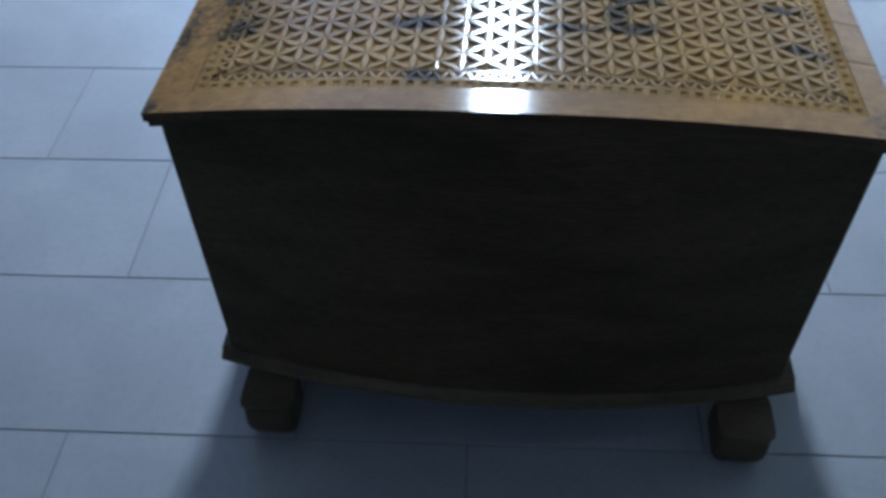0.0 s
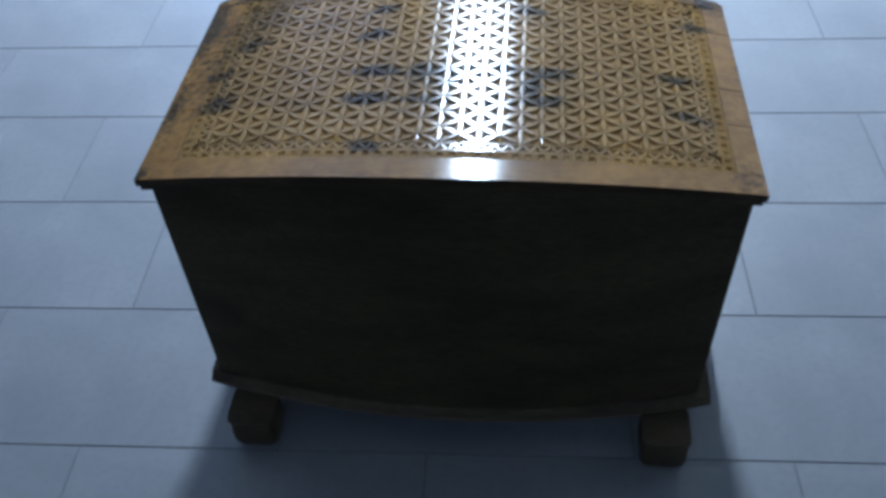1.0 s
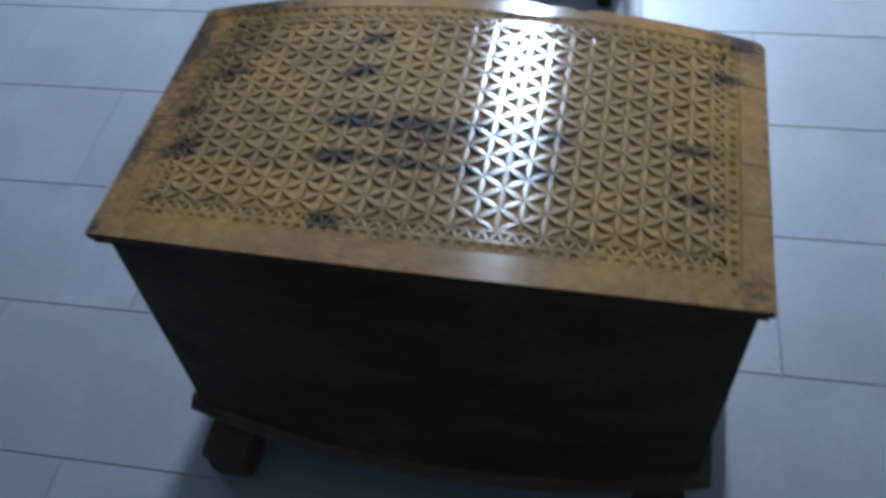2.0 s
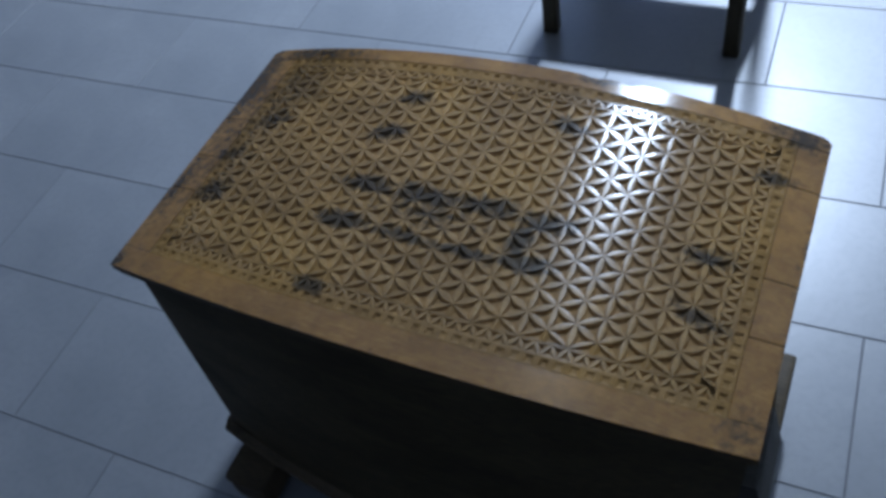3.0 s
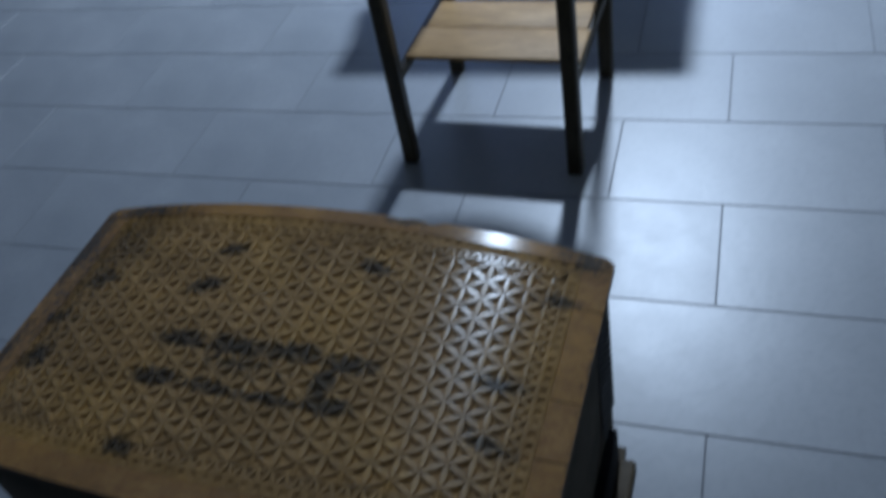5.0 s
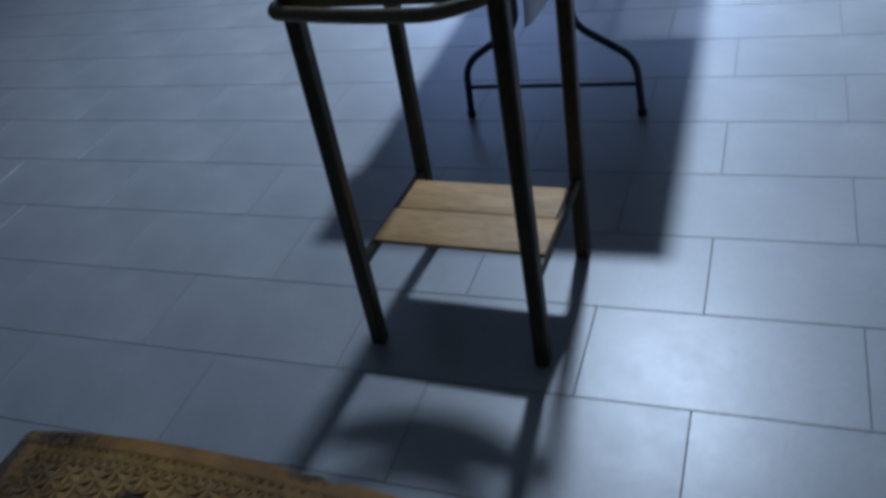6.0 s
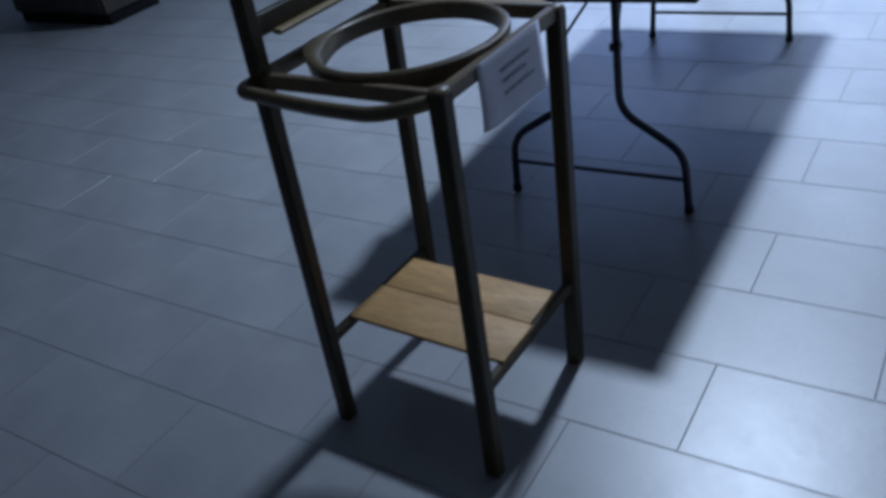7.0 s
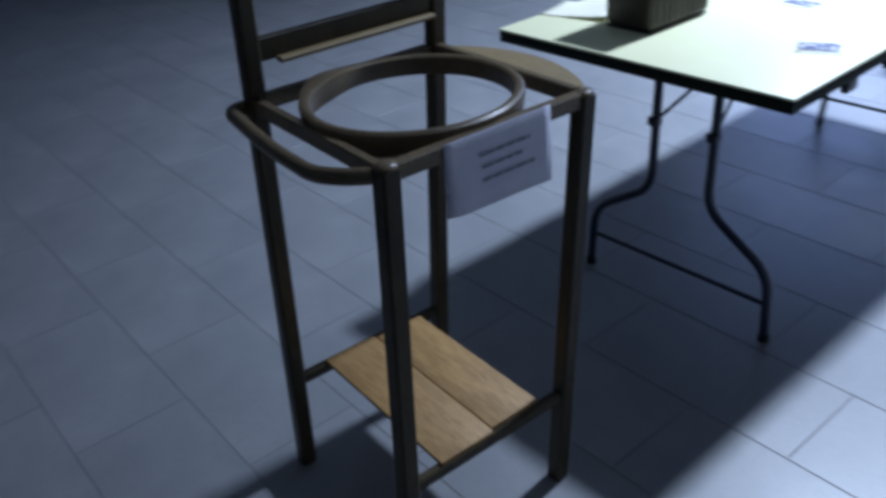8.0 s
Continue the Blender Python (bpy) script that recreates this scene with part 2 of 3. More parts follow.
def soft_outline(w, h, c=0.004):
    """A rectangle with cut corners."""
    a, b = w / 2, h / 2
    return [(a, -b + c), (a, b - c), (a - c, b), (-a + c, b), (-a, b - c), (-a, -b + c), (-a + c, -b), (a - c, -b)]


def bent(points, radius, steps=5):
    """A polyline with rounded corners."""
    pts = [Vector(p) for p in points]
    out = [pts[0]]
    for a, b, c in zip(pts, pts[1:], pts[2:]):
        r = min(radius, (a - b).length * 0.48, (c - b).length * 0.48)
        p, q = b + (a - b).normalized() * r, b + (c - b).normalized() * r
        for k in range(steps + 1):
            t = k / steps
            out.append(p * (1 - t) ** 2 + b * 2 * t * (1 - t) + q * t * t)
    return out + [pts[-1]]


def lathe(profile, n=20, place=(0, 0, 0)):
    bm = bmesh.new()
    rings = [[bm.verts.new((place[0] + r * math.cos(2 * math.pi * k / n), place[1] + r * math.sin(2 * math.pi * k / n), place[2] + z)) for k in range(n)] for r, z in profile]
    for r, s in zip(rings, rings[1:]):
        for k in range(n):
            bm.faces.new((r[k], r[(k + 1) % n], s[(k + 1) % n], s[k]))
    bm.faces.new(rings[0][::-1])
    bm.faces.new(rings[-1])
    return bm


# ---- the room ----
TW, TH = 0.60, 0.30
ROOM = (-7.6, 2.8, -4.2, 6.4, 4.4)


def room():
    x0, x1, y0, y1, top = ROOM
    floor = finish("floor", block(x0, x1, y0, y1, -0.12, -0.0016), GROUT, smooth=False)
    tagged(floor, "grey porcelain tile floor laid in staggered rows, softly glossy", "floor", kind="structure")
    for name, a in (("wall_south", (x0, x1, y0 - 0.2, y0)), ("wall_west", (x0 - 0.2, x0, y0 - 0.2, y1 + 0.2)), ("wall_east", (x1, x1 + 0.2, y0 - 0.2, y1 + 0.2))):
        tagged(finish(name, block(*a, -0.12, top), WALL, smooth=False), "plain painted plaster wall of a large dim room", "wall", kind="structure")
    a, b, low, high = WINDOW
    north = block(x0, a, y1, y1 + 0.2, -0.12, top)
    block(b, x1, y1, y1 + 0.2, -0.12, top, bm=north)
    block(a, b, y1, y1 + 0.2, -0.12, low, bm=north)
    block(a, b, y1, y1 + 0.2, high, top, bm=north)
    tagged(finish("wall_north", north, WALL, smooth=False), "plain painted plaster wall with a wide window opening", "wall", kind="structure")
    tagged(finish("ceiling", block(x0 - 0.2, x1 + 0.2, y0 - 0.2, y1 + 0.2, top, top + 0.2), CEILING, smooth=False), "plain plaster ceiling over the whole room", "ceiling", kind="structure")
    return floor


FLOOR = room()


# ---- the carved chest ----
LX0, LX1, LYF, LYB, LZ = -0.655, 0.161, -1.412, -0.974, 0.529
LXC, LHW = (LX0 + LX1) / 2, (LX1 - LX0) / 2
DOME, BOW = 0.0485, 0.035


def dome(x):
    u = (x - LXC) / LHW
    return LZ + DOME * (1 - abs(u) ** 2.1)


def front(x):
    u = (x - LXC) / LHW
    return LYF - BOW * max(0.0, 1 - u * u)


def lid_point(x, v, lift=0.0):
    """x across; v from 0 at the bowed front edge to 1 at the back."""
    y = front(x) + (LYB - front(x)) * v
    u = abs((x - LXC) / LHW)
    if u > 0.965:
        ease = 0.008 * ((u - 0.965) / 0.035) ** 2
        y -= ease if v > 0.98 else 0.0
    if v > 0.98:    # chipped back edge
        y -= 0.007 * math.exp(-((x + 0.088) / 0.012) ** 2) + 0.004 * math.exp(-((x + 0.135) / 0.016) ** 2)
    return Vector((x, y, dome(x) + lift))


def lid_slab(x0, x1, v0, v1, lift0, lift1, nx, nv, bm=None, round_edge=0.0):
    """A bent board between two heights over the domed lid."""
    bm = bm or bmesh.new()
    xs = [x0 + (x1 - x0) * i / nx for i in range(nx + 1)]
    vs = [v0 + (v1 - v0) * j / nv for j in range(nv + 1)]
    top = [[bm.verts.new(lid_point(x, v, lift1)) for v in vs] for x in xs]
    low = [[bm.verts.new(lid_point(x, v, lift0)) for v in vs] for x in xs]
    for i in range(nx):
        for j in range(nv):
            bm.faces.new((top[i][j], top[i + 1][j], top[i + 1][j + 1], top[i][j + 1]))
            bm.faces.new((low[i][j], low[i][j + 1], low[i + 1][j + 1], low[i + 1][j]))
    for i in range(nx):
        bm.faces.new((low[i][0], low[i + 1][0], top[i + 1][0], top[i][0]))
        bm.faces.new((top[i][nv], top[i + 1][nv], low[i + 1][nv], low[i][nv]))
    for j in range(nv):
        bm.faces.new((top[0][j], top[0][j + 1], low[0][j + 1], low[0][j]))
        bm.faces.new((low[nx][j], low[nx][j + 1], top[nx][j + 1], top[nx][j]))
    if round_edge:
        bm.edges.ensure_lookup_table()
        sharp = [e for e in bm.edges if len(e.link_faces) == 2 and e.calc_face_angle(0) > 0.8]
        bmesh.ops.bevel(bm, geom=sharp, offset=round_edge, segments=2, profile=0.5, affect="EDGES")
        bmesh.ops.recalc_face_normals(bm, faces=bm.faces)
        # Steep and downward faces take the second material.
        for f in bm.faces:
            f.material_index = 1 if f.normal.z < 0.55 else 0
    return bm


# The carved field, in metres across (x) and back (w) from the field's front.
FX0, FX1 = LX0 + 0.054, LX1 - 0.037
FV0, FV1 = 0.078, 0.948


def field_point(x, w, lift):
    """w runs from 0 to 1 over the field's depth."""
    return lid_point(x, FV0 + (FV1 - FV0) * w, lift)


def chip(bm, corners, bow, depth, place, flat=0, pit=1, steps=4, shrink=0.5, ridge=0.00005):
    """A triangle whose bowed sides leave half petals at the surface, with a sunk ground and sloping walls in the middle."""
    c = [Vector(p) for p in corners]
    mid = (c[0] + c[1] + c[2]) / 3
    bottom = bm.verts.new(place(mid, -depth))
    corner = [bm.verts.new(place(p, 0.0)) for p in c]
    for s in range(3):
        a, b = c[s], c[(s + 1) % 3]
        half = (a + b) / 2
        inward = (b - a).cross(Vector((0, 0, 1)))
        if inward.dot(mid - half) < 0:
            inward = -inward
        inward = inward * bow
        along = [(a.lerp(b, k / steps), 4 * (k / steps) * (1 - k / steps)) for k in range(1, steps)]
        edge = [corner[s]] + [bm.verts.new(place(p, ridge * q)) for p, q in along] + [corner[(s + 1) % 3]]
        rim = [p + inward * q for p, q in along]
        arc = [corner[s]] + [bm.verts.new(place(p, 0.0)) for p in rim] + [corner[(s + 1) % 3]]
        low = [bm.verts.new(place(p.lerp(mid, shrink), -depth)) for p in [a, *rim, b]]
        for k in range(steps):
            ring = [edge[k], edge[k + 1], arc[k + 1], arc[k]]
            bm.faces.new(list(dict.fromkeys(ring))).material_index = flat
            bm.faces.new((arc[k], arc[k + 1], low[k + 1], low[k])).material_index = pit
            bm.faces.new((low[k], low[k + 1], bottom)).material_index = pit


def carved_lid(chest):
    lid = part("lid", lid_slab(LX0 + 0.004, LX1 - 0.004, 0.006, 0.996, -0.021, -0.009, 90, 2, round_edge=0.003), [BODY_WOOD, BODY_WOOD], chest, "dark-edged domed lid board")
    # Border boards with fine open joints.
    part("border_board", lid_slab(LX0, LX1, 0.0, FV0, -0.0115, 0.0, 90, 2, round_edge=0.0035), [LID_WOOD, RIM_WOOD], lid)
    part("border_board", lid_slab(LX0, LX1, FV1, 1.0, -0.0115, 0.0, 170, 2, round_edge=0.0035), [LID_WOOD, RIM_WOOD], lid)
    for x0, x1, cuts in ((LX0, FX0 - 0.0006, (0.325, 0.47, 0.643)), (FX1 + 0.0006, LX1, (0.30, 0.476, 0.79))):
        ends = [FV0, *cuts, FV1]
        for a, b in zip(ends, ends[1:]):
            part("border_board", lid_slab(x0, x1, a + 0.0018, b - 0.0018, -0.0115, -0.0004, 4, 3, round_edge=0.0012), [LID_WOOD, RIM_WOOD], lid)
    # Rosettes: petals flush with the surface, chips cut between them.
    depth = (LYB - LYF + BOW * 0.6) * (FV1 - FV0)
    bead = 0.016
    ix0, ix1 = FX0 + bead * 2.05, FX1 - bead * 2.05
    w0, w1 = bead * 1.95, depth - bead * 1.85
    columns, rows = 25, 11
    px, pw = (ix1 - ix0) / columns, (w1 - w0) / rows

    def place(p, lift):
        return field_point(p.x, min(max(p.y, w0), w1) / depth, lift - 0.001)

    bm = bmesh.new()
    for i in range(columns):
        xa, xb = ix0 + i * px, ix0 + (i + 1) * px
        for j in range(-1, rows + 1):
            off_a, off_b = (0.0, 0.5) if i % 2 == 0 else (0.5, 0.0)
            a0, a1 = w0 + (j + off_a) * pw, w0 + (j + 1 + off_a) * pw
            b0, b1 = w0 + (j + off_b) * pw, w0 + (j + 1 + off_b) * pw
            for tri in (((xa, a0, 0), (xb, b0 if off_b else b1, 0), (xa, a1, 0)), ((xb, b0, 0), (xb, b1, 0), (xa, a0 if off_a else a1, 0))):
                tri = [Vector((p[0] + 4e-4 * noise.noise(Vector(p) * 331) * (ix0 + 1e-4 < p[0] < ix1 - 1e-4), p[1], 0)) for p in tri]
                inside = sum(w0 - 1e-6 <= p.y <= w1 + 1e-6 for p in tri)
                if inside == 3:
                    chip(bm, tri, 0.118 + random.uniform(-0.012, 0.012), 0.0036 + random.uniform(-0.0006, 0.0006), place, shrink=0.36, ridge=0.00012)
                elif inside == 2 or (inside == 1 and min(max(tri[0].y, w0), w1) != min(max(tri[2].y, w0), w1)):
                    chip(bm, [(p.x, min(max(p.y, w0), w1), 0) for p in tri], 0.03, 0.003, place)
    bmesh.ops.remove_doubles(bm, verts=bm.verts, dist=2e-5)
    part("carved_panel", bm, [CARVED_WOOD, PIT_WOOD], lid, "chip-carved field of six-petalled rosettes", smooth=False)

    # Zigzag band of small chips round the rosettes.
    bm = bmesh.new()

    def plain(p, lift):
        return field_point(p.x, p.y / depth, lift - 0.001)

    def zigzag(a, b, across, count):
        """Small triangles pointing in and out along a strip from a to b."""
        a, b, across = Vector(a), Vector(b), Vector(across)
        for k in range(count):
            p, q = a.lerp(b, k / count), a.lerp(b, (k + 1) / count)
            m = (p + q) / 2
            chip(bm, (p, q, m + across), 0.125, 0.0032, plain, steps=4, shrink=0.34)
            if k < count - 1:
                chip(bm, (m + across, q + (q - p) / 2 + across, q), 0.125, 0.0032, plain, steps=4, shrink=0.34)
    bw, far = bead, depth
    zigzag((FX0 + bead, bw * 0.98, 0), (FX1 - bead, bw * 0.98, 0), (0, bw * 0.92, 0), 40)
    zigzag((FX0 + bead, far - bw * 0.95, 0), (FX1 - bead, far - bw * 0.95, 0), (0, -bw * 0.9, 0), 40)
    zigzag((FX0 + bead, bw * 1.95, 0), (FX0 + bead, far - bw * 1.9, 0), (bead * 1.05, 0, 0), 20)
    zigzag((FX1 - bead, bw * 1.95, 0), (FX1 - bead, far - bw * 1.9, 0), (-bead * 1.05, 0, 0), 20)
    bmesh.ops.remove_doubles(bm, verts=bm.verts, dist=2e-5)
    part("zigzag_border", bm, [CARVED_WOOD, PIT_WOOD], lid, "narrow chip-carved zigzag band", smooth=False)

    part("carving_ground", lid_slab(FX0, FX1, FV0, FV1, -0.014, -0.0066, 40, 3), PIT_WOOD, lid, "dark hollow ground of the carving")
    # Punched squares along the outer edge of the carving, each with a raised rim.
    bm = bmesh.new()

    def punch(x0, x1, wa, wb):
        cx, cw = (x0 + x1) / 2, (wa + wb) / 2

        def ring(k, lift):
            return [bm.verts.new(field_point(cx + (x - cx) * k, (cw + (w - cw) * k) / depth, lift)) for x, w in ((x0, wa), (x1, wa), (x1, wb), (x0, wb))]
        deep = random.uniform(0.0016, 0.0034)
        rings = [ring(1.0, -0.0009), ring(0.74, -0.0007 + 0.0003 * random.random()), ring(random.uniform(0.48, 0.60), -0.0009), ring(0.34, -deep)]
        for p, q, m in zip(rings, rings[1:], (0, 0, 1)):
            for k in range(4):
                bm.faces.new((p[k], p[(k + 1) % 4], q[(k + 1) % 4], q[k])).material_index = m
        bm.faces.new(rings[-1]).material_index = 1
    nx, nw = 46, 24
    for k in range(nx):
        x0, x1 = (FX0 + (FX1 - FX0) * (k + j) / nx for j in (0, 1))
        punch(x0, x1, 0.0, bw * 0.97)
        punch(x0, x1, depth - bw * 0.94, depth)
    for k in range(nw):
        wa, wb = (bw * 0.97 + (depth - bw * 1.91) * (k + j) / nw for j in (0, 1))
        punch(FX0, FX0 + bead, wa, wb)
        punch(FX1 - bead, FX1, wa, wb)
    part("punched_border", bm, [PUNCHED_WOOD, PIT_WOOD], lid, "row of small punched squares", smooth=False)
    return lid


def bowed_board(x0, x1, yb, inset, z0, z1, edge=0.0, steps=24, bow=1.0, profile=None):
    """A solid whose front follows the lid's bow, set back by inset."""
    bm = bmesh.new()
    prof = profile or [(0.0, z0), (0.0, z1)]
    xs = [x0 + (x1 - x0) * i / steps for i in range(steps + 1)]
    xc, hw = (x0 + x1) / 2, (x1 - x0) / 2

    def y(x):
        u = (x - xc) / hw
        return LYF - BOW * bow * (1 - u * u) + inset
    cols = []
    for x in xs:
        cols.append([bm.verts.new((x + 0.0, y(x) - out, z)) for out, z in prof] + [bm.verts.new((x, yb, prof[-1][1])), bm.verts.new((x, yb, prof[0][1]))])
    m = len(cols[0])
    for a, b in zip(cols, cols[1:]):
        for k in range(m):
            bm.faces.new((a[k], b[k], b[(k + 1) % m], a[(k + 1) % m]))
    bm.faces.new(cols[0])
    bm.faces.new(cols[-1][::-1])
    return bm


def turned(x, y, degrees):
    """The place of an Empty that turns its world-placed parts about (x, y)."""
    c = Vector((x, y, 0))
    return c - Matrix.Rotation(radians(degrees), 3, "Z") @ c


def carved_chest():
    chest = holder("carved_chest", "old wooden chest with domed chip-carved lid and stubby feet", "chest", turned(-0.247, -1.2, -2.0))
    chest.rotation_euler = (0, 0, radians(-2.0))
    carved_lid(chest)
    bx0, bx1, yb = -0.648, 0.153, -0.992
    # body under the dome: rises with the lid
    bm = bmesh.new()
    cols, n = [], 28
    xc, hw = (bx0 + bx1) / 2, (bx1 - bx0) / 2
    for i in range(n + 1):
        x = bx0 + (bx1 - bx0) * i / n
        u = (x - xc) / hw
        yf = LYF - BOW * (1 - u * u) + 0.022
        top = dome(x) - 0.019
        yl = LYF - BOW * 1.5 * (1 - u * u) - 0.006
        cols.append([bm.verts.new(p) for p in ((x + 0.005 * -u, yl, 0.090), (x, yf, top), (x, yb, top), (x + 0.005 * -u, yb, 0.090))])
    for a, b in zip(cols, cols[1:]):
        for k in range(4):
            bm.faces.new((a[k], b[k], b[(k + 1) % 4], a[(k + 1) % 4]))
    bm.faces.new(cols[0])
    bm.faces.new(cols[-1][::-1])
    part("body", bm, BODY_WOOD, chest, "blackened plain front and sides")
    base = [(0.0, 0.078), (0.006, 0.080), (0.009, 0.085), (0.006, 0.090), (-0.001, 0.093), (-0.006, 0.098)]
    part("base_moulding", bowed_board(-0.657, 0.168, yb, -0.013, 0.09, 0.128, profile=base, bow=1.5), BASE_WOOD, chest, "thin worn brown bowed base moulding")
    # blocky feet, rounded below, square at the top
    for x, y in ((-0.578, -1.472), (0.096, -1.472), (-0.578, -1.03), (0.094, -1.03)):
        prof = [(0.024, 0.0), (0.031, 0.003), (0.035, 0.011), (0.037, 0.026), (0.0365, 0.048), (0.035, 0.060), (0.035, 0.066), (0.0375, 0.079)]
        foot = lathe(prof, 32, (0, 0, 0))
        for v in foot.verts:
            r = math.hypot(v.co.x, v.co.y)
            c, e = abs(v.co.x) / r, abs(v.co.y) / r
            v.co.xy *= (c ** 7 + e ** 7) ** (-1 / 7)
            v.co.x += x
            v.co.y += y
        part("foot", foot, BASE_WOOD, chest)
    # end: ridged sloping panel, worn strip, black block and carved upright
    bm = bmesh.new()
    ridges = 9
    rail = [(0.130, 0.082), (0.194, 0.082)]
    for k in range(ridges):
        t0, t1 = k / ridges, (k + 0.72) / ridges
        rail += [(0.194 - 0.020 * t0, 0.088 + 0.090 * t0), (0.194 - 0.020 * t1, 0.088 + 0.090 * t1), (0.1905 - 0.020 * t1, 0.088 + 0.090 * (t1 + 0.01)), (0.1905 - 0.020 * (k + 1) / ridges, 0.088 + 0.090 * (k + 0.98) / ridges)]
    rail.append((0.130, 0.176))
    ends = [[bm.verts.new((px, yy, pz)) for px, pz in rail] for yy in (-1.285, -1.157)]
    bm.faces.new(ends[0])
    bm.faces.new(ends[1][::-1])
    for k in range(len(rail)):
        q = (k + 1) % len(rail)
        bm.faces.new((ends[0][k], ends[0][q], ends[1][q], ends[1][k]))
    part("side_panel", bm, GREYED_WOOD, chest, "greyed ridged end panel", smooth=False)
    part("side_strip", block(0.162, 0.190, -1.157, -1.022, 0.080, 0.116, 0.006, 3), BASE_WOOD, chest, "worn wooden end strip with rounded tip")
    # Black block in place of the deep shadow in the end gap.
    part("side_gap_block", block(0.130, 0.164, -1.157, -1.030, 0.112, 0.215, 0.004), BLACK_WOOD, chest, "black block standing for the shadowed gap at the end")
    bm = bmesh.new()
    for i in range(5):
        for j in range(16):
            y0, z0 = -1.075 + i * 0.015, 0.24 + j * 0.015
            low = [bm.verts.new((0.1525, y0 + a * 0.015, z0 + b * 0.015)) for a, b in ((0, 0), (1, 0), (1, 1), (0, 1))]
            tip = bm.verts.new((0.1565, y0 + 0.0075, z0 + 0.0075))
            for k in range(4):
                bm.faces.new((low[k], low[(k + 1) % 4], tip))
    part("end_carving", bm, GREYED_WOOD, chest, "greyed lattice carving on the chest end", smooth=False)
    return chest


carved_chest()


# ---- the washstand ----
def washstand():
    st = holder("washstand", "olive-brown wooden washstand with basin ring, pine shelf and towel rail", "washstand", turned(-0.247, 0.03, -2.4))
    st.rotation_euler = (0, 0, radians(-2.4))
    xl, xr = -0.466, -0.034
    ff, fb = -0.196, 0.208     # foot rows
    tf, tb = -0.146, 0.279     # rows at the basin height
    ztop = 0.893

    def row(front_row, z):
        return (ff + (tf - ff) * z / ztop) if front_row else (fb + (tb - fb) * z / ztop)
    sec = soft_outline(0.036, 0.036, 0.005)
    for x, fr, tall in ((xl, True, 1.36), (xl, False, 1.36), (xr, True, ztop), (xr, False, ztop - 0.006)):
        bm = sweep([(x, row(fr, z), z) for z in (0.0, 0.3, 0.6, tall)], sec, up=(0, 1, 0))
        part("post", bm, STAND_WOOD, st)

    for fr, z in ((True, ztop), (False, ztop - 0.006)):
        part("post_cap", lathe([(0.0185, 0.0), (0.0195, 0.003), (0.017, 0.007), (0.010, 0.010), (0.004, 0.0105)], 20, (xr, row(fr, z), z)), RING_WOOD, st)

    def rail(name, a, b, w, h, material=STAND_WOOD, label=""):
        return part(name, sweep([a, b], soft_outline(w, h, 0.003)), material, st, label)
    # Basin-height rails take the lighter ring wood: lamplight on their tops put into colour.
    for x in (xl, xr):
        rail("top_rail", (x, row(True, 0.85) + 0.014, 0.884), (x, row(False, 0.85) - 0.014, 0.881), 0.022, 0.030, RING_WOOD)
        rail("low_rail", (x, row(True, 0.23) + 0.014, 0.232), (x, row(False, 0.23) - 0.014, 0.232), 0.020, 0.026)
    for fr in (True, False):
        rail("cross_rail", (xl + 0.014, row(fr, 0.85), 0.882), (xr - 0.014, row(fr, 0.85), 0.882), 0.020, 0.030, RING_WOOD)
    # back of the stand: upper rail with a narrow ledge
    rail("upper_rail", (xl, row(True, 0.96) + 0.014, 0.981), (xl, row(False, 0.96) - 0.014, 0.981), 0.018, 0.044)
    rail("ledge", (xl + 0.022, row(True, 0.95) + 0.05, 0.960), (xl + 0.022, row(False, 0.95) - 0.022, 0.960), 0.024, 0.010, AGED_BOARD, "thin pale ledge under the upper rail")
    rail("crest_rail", (xl, row(True, 1.3) + 0.014, 1.30), (xl, row(False, 1.3) - 0.014, 1.30), 0.018, 0.05)
    # two-plank shelf
    y0, y1, zs = row(True, 0.25) + 0.078, row(False, 0.25) - 0.072, 0.242
    mid = (y0 + y1) / 2 + 0.004
    for a, b, c in ((y0, mid - 0.0015, 0.010), (mid + 0.0015, y1, 0.0)):
        part("shelf_board", block(xl + 0.012 - c, xr - 0.004 + c, a, b, zs, zs + 0.011, 0.002), PINE, st, "bare pine shelf board")
    # bentwood basin ring, thicker at the lapped joint
    cx, cy, r = -0.240, 0.054, 0.193
    bm = bmesh.new()
    n, outline = 64, [(0.007, -0.026), (0.010, 0.002), (0.009, 0.009), (0.004, 0.0125), (-0.004, 0.0125), (-0.009, 0.009), (-0.010, 0.002), (-0.007, -0.026)]
    rings = []
    for i in range(n):
        a = 2 * math.pi * i / n
        lap = math.exp(-(((a - math.radians(205) + math.pi) % (2 * math.pi) - math.pi) / 0.34) ** 2)
        grow = 1 + 1.5 * lap
        lift = 0.898 + 0.005 * lap
        rings.append([bm.verts.new((cx + (r + u * grow) * math.cos(a), cy + (r + u * grow) * math.sin(a), lift + v * (1 + 0.2 * lap))) for u, v in outline])
    for i in range(n):
        p, q = rings[i], rings[(i + 1) % n]
        for k in range(len(outline)):
            bm.faces.new((p[k], p[(k + 1) % len(outline)], q[(k + 1) % len(outline)], q[k]))
    part("basin_ring", bm, RING_WOOD, st, "rubbed bentwood basin ring with a lapped joint")
    # corner plate that carries the ring
    bm = bmesh.new()
    y = row(True, 0.86)
    tri = [(xr - 0.008, y + 0.008), (xr - 0.105, y + 0.008), (xr - 0.008, y + 0.105)]
    low = [bm.verts.new((a, b, 0.866)) for a, b in tri]
    top = [bm.verts.new((a, b, 0.880)) for a, b in tri]
    bm.faces.new(low)
    bm.faces.new(top)
